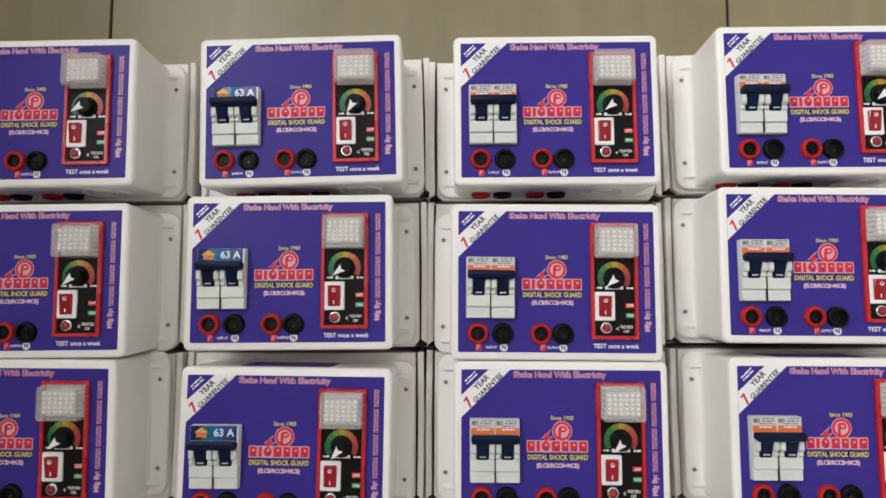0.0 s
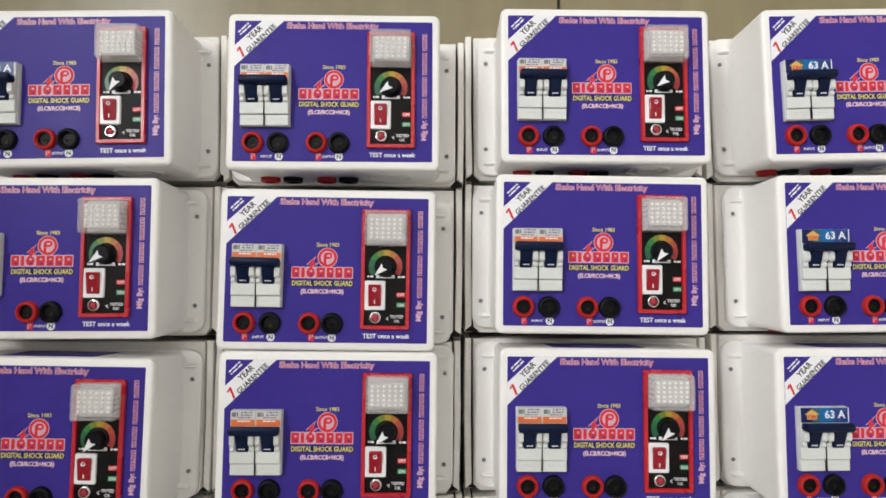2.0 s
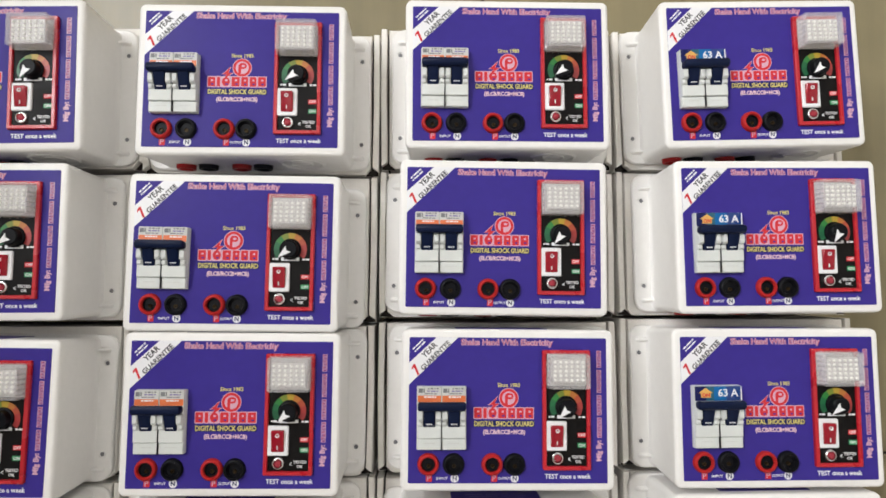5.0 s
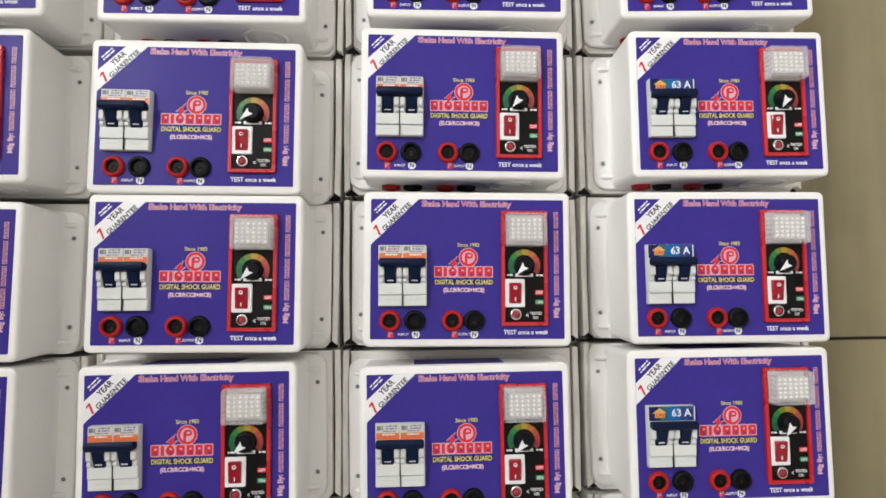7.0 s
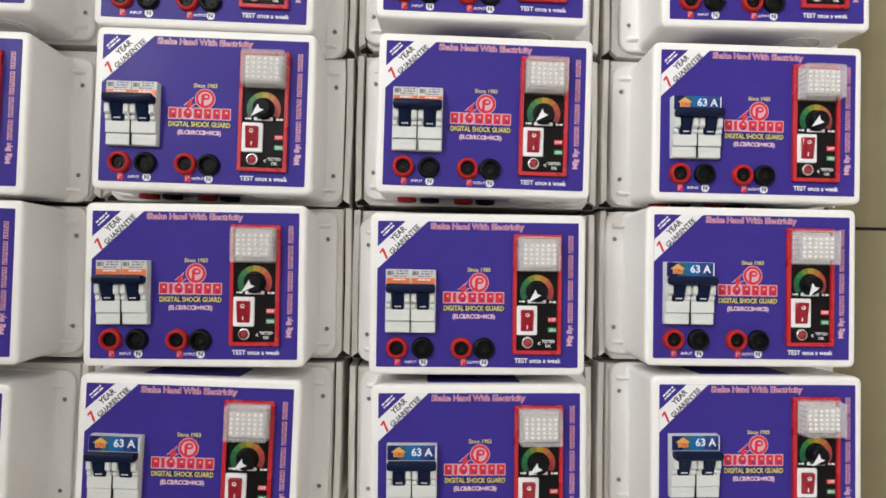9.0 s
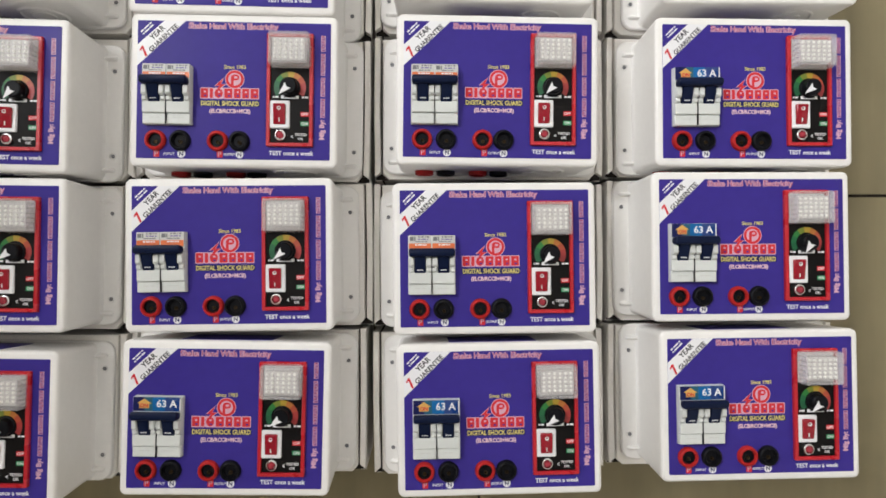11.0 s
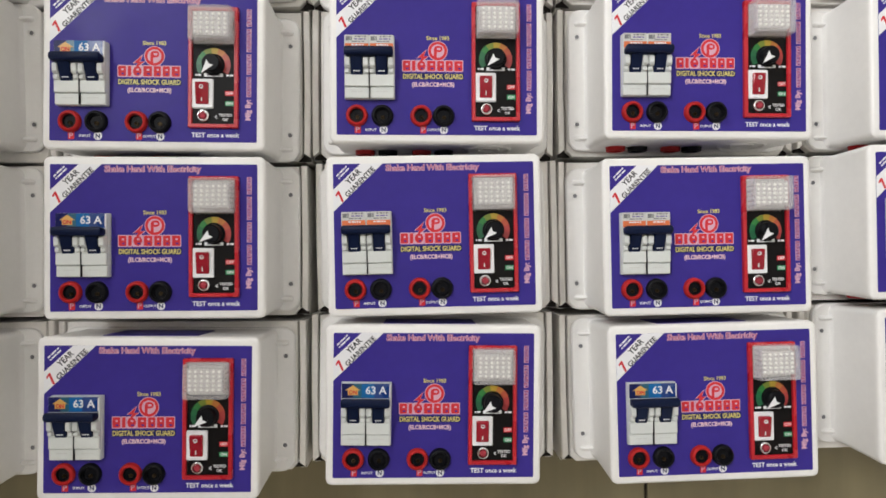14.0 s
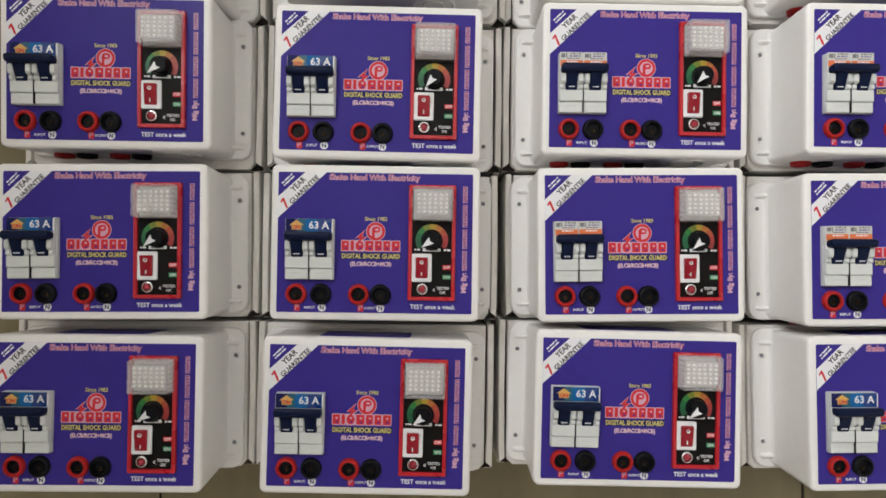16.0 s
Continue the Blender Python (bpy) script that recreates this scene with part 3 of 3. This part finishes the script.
            part("band_print", bars((0.0018, 0.0030, 0.0014, 0.0010), 0.0010, 0.0005, s0, s1 + 0.00014, x + 0.0006, ys - 0.0018), PAPER_WHITE, ob, smooth=False)
            part("sticker_print", bars((0.0030, 0.0010), 0.0030, 0.0004, s0, s1 + 0.00007, x - 0.0056, ys + 0.0028), GREY_PRINT_SHADE, ob, smooth=False)
            part("sticker_print", bars((0.0012, 0.0020, 0.0008, 0.0016), 0.0010, 0.0008, s0, s1 + 0.00007, x + 0.0028, ys + 0.0042), GREY_PRINT_SHADE, ob, smooth=False)
            part("sticker_print", bars((0.0020, 0.0034, 0.0012), 0.0009, 0.0007, s0, s1 + 0.00007, x + 0.0024, ys + 0.0024), LILAC_PRINT, ob, smooth=False)
            part("sticker_print", bars((0.0040, 0.0016, 0.0022), 0.0007, 0.0006, s0, s1 + 0.00007, x + 0.0010, ys + 0.0006), GREY_PRINT_SHADE, ob, smooth=False)
    return ob


def make_module(root):
    """Red framed indicator panel: lamp cover, dial, rocker switch and test button."""
    cx, cy, w, h = 0.0427, 0.0006, 0.0354, 0.0866
    z = LAB - 0.0003
    bm = bmesh.new()
    hole_w, hole_h, t = w - 0.0058, h - 0.0058, z + 0.0031
    loft(bm, [ring_points(w, h, 0.0010, z, cx, cy, 3), ring_points(w, h, 0.0010, t - 0.0006, cx, cy, 3), ring_points(w - 0.0010, h - 0.0010, 0.0008, t, cx, cy, 3),
              ring_points(hole_w + 0.0006, hole_h + 0.0006, 0.0006, t, cx, cy, 3), ring_points(hole_w, hole_h, 0.0005, t - 0.0006, cx, cy, 3), ring_points(hole_w, hole_h, 0.0005, z + 0.0008, cx, cy, 3)])
    frame_part = part("module_frame", bm, RED_PLASTIC, root, "glossy red raised module frame")
    p = z + 0.0014
    panel = part("control_panel", block(hole_w, hole_h, z + 0.0006, p, cx, cy, 0.0004, 0.0001), BLACK_PANEL, root, "black printed control panel", smooth=False)
    # tall clear cover over a raised block of small white lamps
    ly, lx, lift = 0.0296, 0.0430, 0.0082
    bm = block(0.0246, 0.0172, p + lift - 0.0030, p + lift, lx, ly, 0.0006, 0.0003)
    block(0.0214, 0.0140, p, p + lift - 0.0031, lx, ly, 0.0006, 0.0002, bm)
    bed = part("led_board", bm, LED_BOARD, root, "white lamp board with thirty small lamps")
    part("lamp_seat", block(0.0284, 0.0234, p, p + 0.0008, lx, ly, 0.0008, 0.0002), LED_BOARD, bed)
    bm = bmesh.new()
    for i in range(6):
        for j in range(5):
            x, y = lx + (i - 2.5) * 0.0041, ly + (j - 2) * 0.0032
            loft(bm, [ring_points(2 * r, 2 * r, r, p + lift + u, x, y, 2) for r, u in ((0.00105, -0.0001), (0.00100, 0.0008), (0.00060, 0.0013))])
    part("led_domes", bm, LED_WHITE, bed)
    bm = bmesh.new()
    loft(bm, [ring_points(u, v, r, p + k, lx, ly, 3) for u, v, r, k in (
        (0.0308, 0.0258, 0.0012, 0.0006), (0.0306, 0.0256, 0.0012, 0.0030), (0.0298, 0.0246, 0.0014, 0.0106), (0.0290, 0.0238, 0.0014, 0.0112),
        (0.0278, 0.0226, 0.0010, 0.0112), (0.0276, 0.0224, 0.0010, 0.0103), (0.0286, 0.0236, 0.0010, 0.0030), (0.0288, 0.0238, 0.0010, 0.0006))], cap_low=False, cap_high=False)
    cover = part("lamp_cover", bm, CLEAR, root, "milky clear plastic lamp cover")
    part("cover_face", block(0.0277, 0.0225, p + 0.0104, p + 0.0111, lx, ly, 0.0010, 0.0001), CLEAR_FACE, cover, "clear front of the lamp cover")
    for side in (-1, 1):
        for k in range(6):
            part("cover_rib", block(0.0006, 0.0010, p + 0.0012, p + 0.0100, lx + side * 0.0141, ly + (k - 2.5) * 0.0036, 0.0002, 0.0001), CLEAR, cover)
    # dial
    dx, dy = 0.0426, 0.0026
    seg = len(DIAL_COLOURS)
    bm, steps = bmesh.new(), 28
    edge = []
    for k in range(steps + 1):
        a = radians(214 - 248 * k / steps)
        edge.append([bm.verts.new((dx + r * math.cos(a), dy + r * math.sin(a), p + 0.00012)) for r in (0.0122, 0.0081)])
    for k in range(steps):
        bm.faces.new((edge[k][0], edge[k][1], edge[k + 1][1], edge[k + 1][0])).material_index = min(seg - 1, k * seg // steps)
    part("dial_scale", bm, DIAL_COLOURS, panel, "green to red dial scale", smooth=False)
    bm = bmesh.new()
    loft(bm, [ring_points(2 * r, 2 * r, r, u, 0, 0, 6) for r, u in ((0.0078, 0.0), (0.0077, 0.0010), (0.0067, 0.0014), (0.0063, 0.0060), (0.0055, 0.0068))])
    knob = part("dial_knob", bm, BLACK_PLASTIC, root, "black dial knob with a white pointer", pose(dx, dy, p))
    part("pointer", plate([(0.0098, 0.0), (0.0002, 0.0030), (0.0016, 0.0), (0.0002, -0.0030)], 0.0067, 0.0073), PAPER_WHITE, knob, "white arrow pointer", smooth=False)
    part("dial_print", bars((0.0134,), 0.0024, 0.0004, p - 0.0001, p + 0.00014, dx, -0.0046), PAPER_WHITE, panel, smooth=False)
    part("dial_print_core", bars((0.0020, 0.0034, 0.0026), 0.0010, 0.0006, p - 0.0001, p + 0.0002, dx, -0.0046), GREY_PRINT_SHADE, panel, smooth=False)
    part("dial_print", bars((0.0010, 0.0026), 0.0013, 0.0006, p - 0.0001, p + 0.00014, 0.0318, -0.0046), PAPER_WHITE, panel, smooth=False)
    part("dial_print", bars((0.0018, 0.0026), 0.0013, 0.0006, p - 0.0001, p + 0.00014, 0.0542, -0.0048), PAPER_WHITE, panel, smooth=False)
    # rocker switch
    rx, ry = 0.0353, -0.0182
    bezel = part("switch_bezel", block(0.0150, 0.0212, p, p + 0.0016, rx, ry, 0.0010, 0.0006), PAPER_WHITE, root, "white rocker switch bezel")
    bm = bmesh.new()
    ring = lambda w, h, z0, z1: [(x, y, z0 + (z1 - z0) * (y - ry + h / 2) / h) for x, y, _ in ring_points(w, h, 0.0007, 0, rx, ry, 2)]
    loft(bm, [ring(0.0092, 0.0156, p + 0.0012, p + 0.0012), ring(0.0090, 0.0154, p + 0.0019, p + 0.0038), ring(0.0080, 0.0144, p + 0.0022, p + 0.0043)])
    rocker = part("rocker", bm, ROCKER_RED, bezel, "red rocker with white marks")
    part("rocker_mark", tube(0.0014, 0.0009, p + 0.0034, p + 0.0041, rx, ry + 0.0042, p + 0.0038, 0.0001, seg=4), PAPER_WHITE, bezel)
    part("rocker_mark", block(0.0006, 0.0028, p + 0.0022, p + 0.0032, rx, ry - 0.0045, 0.0002, 0.0001), PAPER_WHITE, bezel)
    for y, word, mat in ((-0.0177, "OFF", RED_PRINT), (-0.0250, "ON", GREEN_PRINT)):
        part("state_tag", block(0.0062, 0.0034, p - 0.0001, p + 0.00012, 0.0540, y, 0.0002, 0.00002), mat, panel, smooth=False)
        lettering("state_word", word, 0.0030, 0.0540, y, p + 0.0002, PAPER_WHITE, panel, 0, None, 0.00004)
    bx, by = 0.0358, -0.0341
    collar = part("test_button_collar", tube(0.0043, 0.0029, p - 0.0001, p + 0.0022, bx, by, p + 0.0004, 0.0007), CHROME, root, "chrome collar of the red test lamp")
    bm = bmesh.new()
    loft(bm, [ring_points(2 * r, 2 * r, r, p + u, bx, by, 4) for r, u in ((0.0025, 0.0002), (0.0025, 0.0021), (0.0020, 0.0029), (0.0010, 0.0033))])
    part("test_lamp", bm, RED_LENS, collar, "red test lamp")
    lettering("tested_mark", "<", 0.0052, 0.0446, -0.0348, p + 0.0002, PAPER_WHITE, panel, 0, 0.0018, 0.00004)
    lettering("tested_text", "TESTED", 0.0029, 0.0512, -0.0334, p + 0.0002, PAPER_WHITE, panel, 0, 0.0094, 0.00005, label="white word TESTED")
    lettering("tested_text", "OK", 0.0029, 0.0512, -0.0366, p + 0.0002, PAPER_WHITE, panel, 0, None, 0.00005, label="white word OK")
    return frame_part


def make_unit(blue):
    root = new("shock_guard_unit")
    make_enclosure(root)
    make_front_sheet(root)
    make_sockets(root)
    make_breaker(root, blue)
    make_module(root)
    band = "navy 63 A breaker" if blue else "orange banded breaker"
    return tagged(root, "white shock guard unit, violet front, " + band, "electrical unit", "shock guard units in rows")


# columns from west to east, rows from north to south: place and turn of each unit
UNITS = (
    ((-0.2059, 0.2364, 0.4), (-0.2065, 0.1061, 0.3), (-0.2100, -0.0092, -0.6), (-0.2125, -0.1395, 0.2), (-0.2148, -0.2680, -0.5)),
    ((0.0015, 0.2364, 1.0), (-0.0057, 0.1113, 0.1), (-0.0069, -0.0184, -1.0), (-0.0081, -0.1399, -0.6), (-0.0140, -0.2699, -1.2)),
    ((0.1983, 0.2346, -0.1), (0.1951, 0.1029, -0.7), (0.1964, -0.0149, -0.6), (0.1931, -0.1403, 0.4), (0.1908, -0.2646, -1.2)),
    ((0.4010, 0.2404, -0.1), (0.3966, 0.1142, -0.7), (0.3986, -0.0132, -0.6), (0.3959, -0.1433, 0.4), (0.3991, -0.2672, 0.7)),
    ((0.5997, 0.2431, 1.3), (0.6066, 0.1154, 0.3), (0.6010, -0.0132, -0.1), (0.5977, -0.1345, 0.2), (0.6035, -0.2585, 0.5)),
)
# carton grid per column: first place, step per row
CARTONS = ((-0.2059, -0.0021, 0.2371, -0.1258), (0.0001, -0.0033, 0.2378, -0.1265), (0.1981, -0.0017, 0.2349, -0.1251), (0.3991, -0.0005, 0.2402, -0.1270), (0.6019, -0.0001, 0.2404, -0.1258))
NAVY_COUNT = (5, 5, 1, 1, 5)  # how many units of each column, counted from the south, carry the navy sticker
SLIPPED = {(2, 3): 0.0038}  # one carton stands a little off its row
LEANING = {(0, 2): 2.2}  # one unit lies with its upper flange on the flange of the next
carton = None
masters = {}
spin = random.Random(4)
for column, rows in enumerate(UNITS):
    cx, dx, cy, dy = CARTONS[column]
    for row, (x, y, turn) in enumerate(rows):
        m = pose(cx + dx * row + SLIPPED.get((column, row), 0.0), cy + dy * row, 0.0, 0, 0, 0.5 * turn + spin.uniform(-0.3, 0.3))
        if carton is None:
            carton = make_carton()
            carton.matrix_basis = m
        else:
            copy_thing(carton, m)
        blue = row >= 5 - NAVY_COUNT[column]
        lean = LEANING.get((column, row), 0.0)
        m = pose(x, y, CH + 0.0001 + 0.0585 * math.sin(radians(lean)), lean, 0, turn)
        if blue not in masters:
            masters[blue] = unit = make_unit(blue)
            unit.matrix_basis = m
        else:
            unit = copy_thing(masters[blue], m)
        for child in unit.children:
            if child.name.startswith("lamp_cover"):
                child.location = (spin.uniform(-0.0005, 0.0005), spin.uniform(-0.0006, 0.0004), 0.0)
            if child.name.startswith("circuit_breaker"):
                child.location = (spin.uniform(-0.0005, 0.0005), spin.uniform(-0.0005, 0.0005), 0.0)
                child.rotation_euler = (0, 0, radians(spin.uniform(-0.4, 0.4)))
            if child.name.startswith("dial_knob"):
                child.rotation_mode = "XYZ"
                child.rotation_euler = (0, 0, radians(spin.choice((214, 218, 222, 226, 232, 238))))

# ---- the window ----
window = tagged(new("window_1"), "white framed window in the west wall", "window", kind="structure")
for name, a, b in (("window_frame", 0.35, 0.40), ("window_frame", 1.60, 1.65), ("window_frame", 0.98, 1.02)):
    slab(name, X0 - 0.10, X0 - 0.05, a, b, 1.38, 2.32, LAMP_SHELL, window)
for z0, z1 in ((1.38, 1.43), (2.27, 2.32)):
    slab("window_frame", X0 - 0.099, X0 - 0.051, 0.40, 1.60, z0, z1, LAMP_SHELL, window)
for a, b in ((0.40, 0.98), (1.02, 1.60)):
    slab("pane", X0 - 0.078, X0 - 0.074, a, b, 1.43, 2.27, GLASS, window).visible_shadow = False

# ---- floor tiles ----
tile_data = mesh_of("tile", block(FLOOR_TILE - JOINT, FLOOR_TILE - JOINT, -0.0095, 0.0, 0, 0, 0.0012, 0.0006), TILE)
for i in range(-3, 6):
    for j in range(-4, 5):
        x, y = 0.0845 + i * FLOOR_TILE, 0.2285 + j * FLOOR_TILE
        if X0 - 0.3 < x < X1 + 0.3 and Y0 - 0.3 < y < Y1 + 0.3:
            ob = new("tile", tile_data)
            ob.parent, ob.location = floor, (x, y, 0.0)
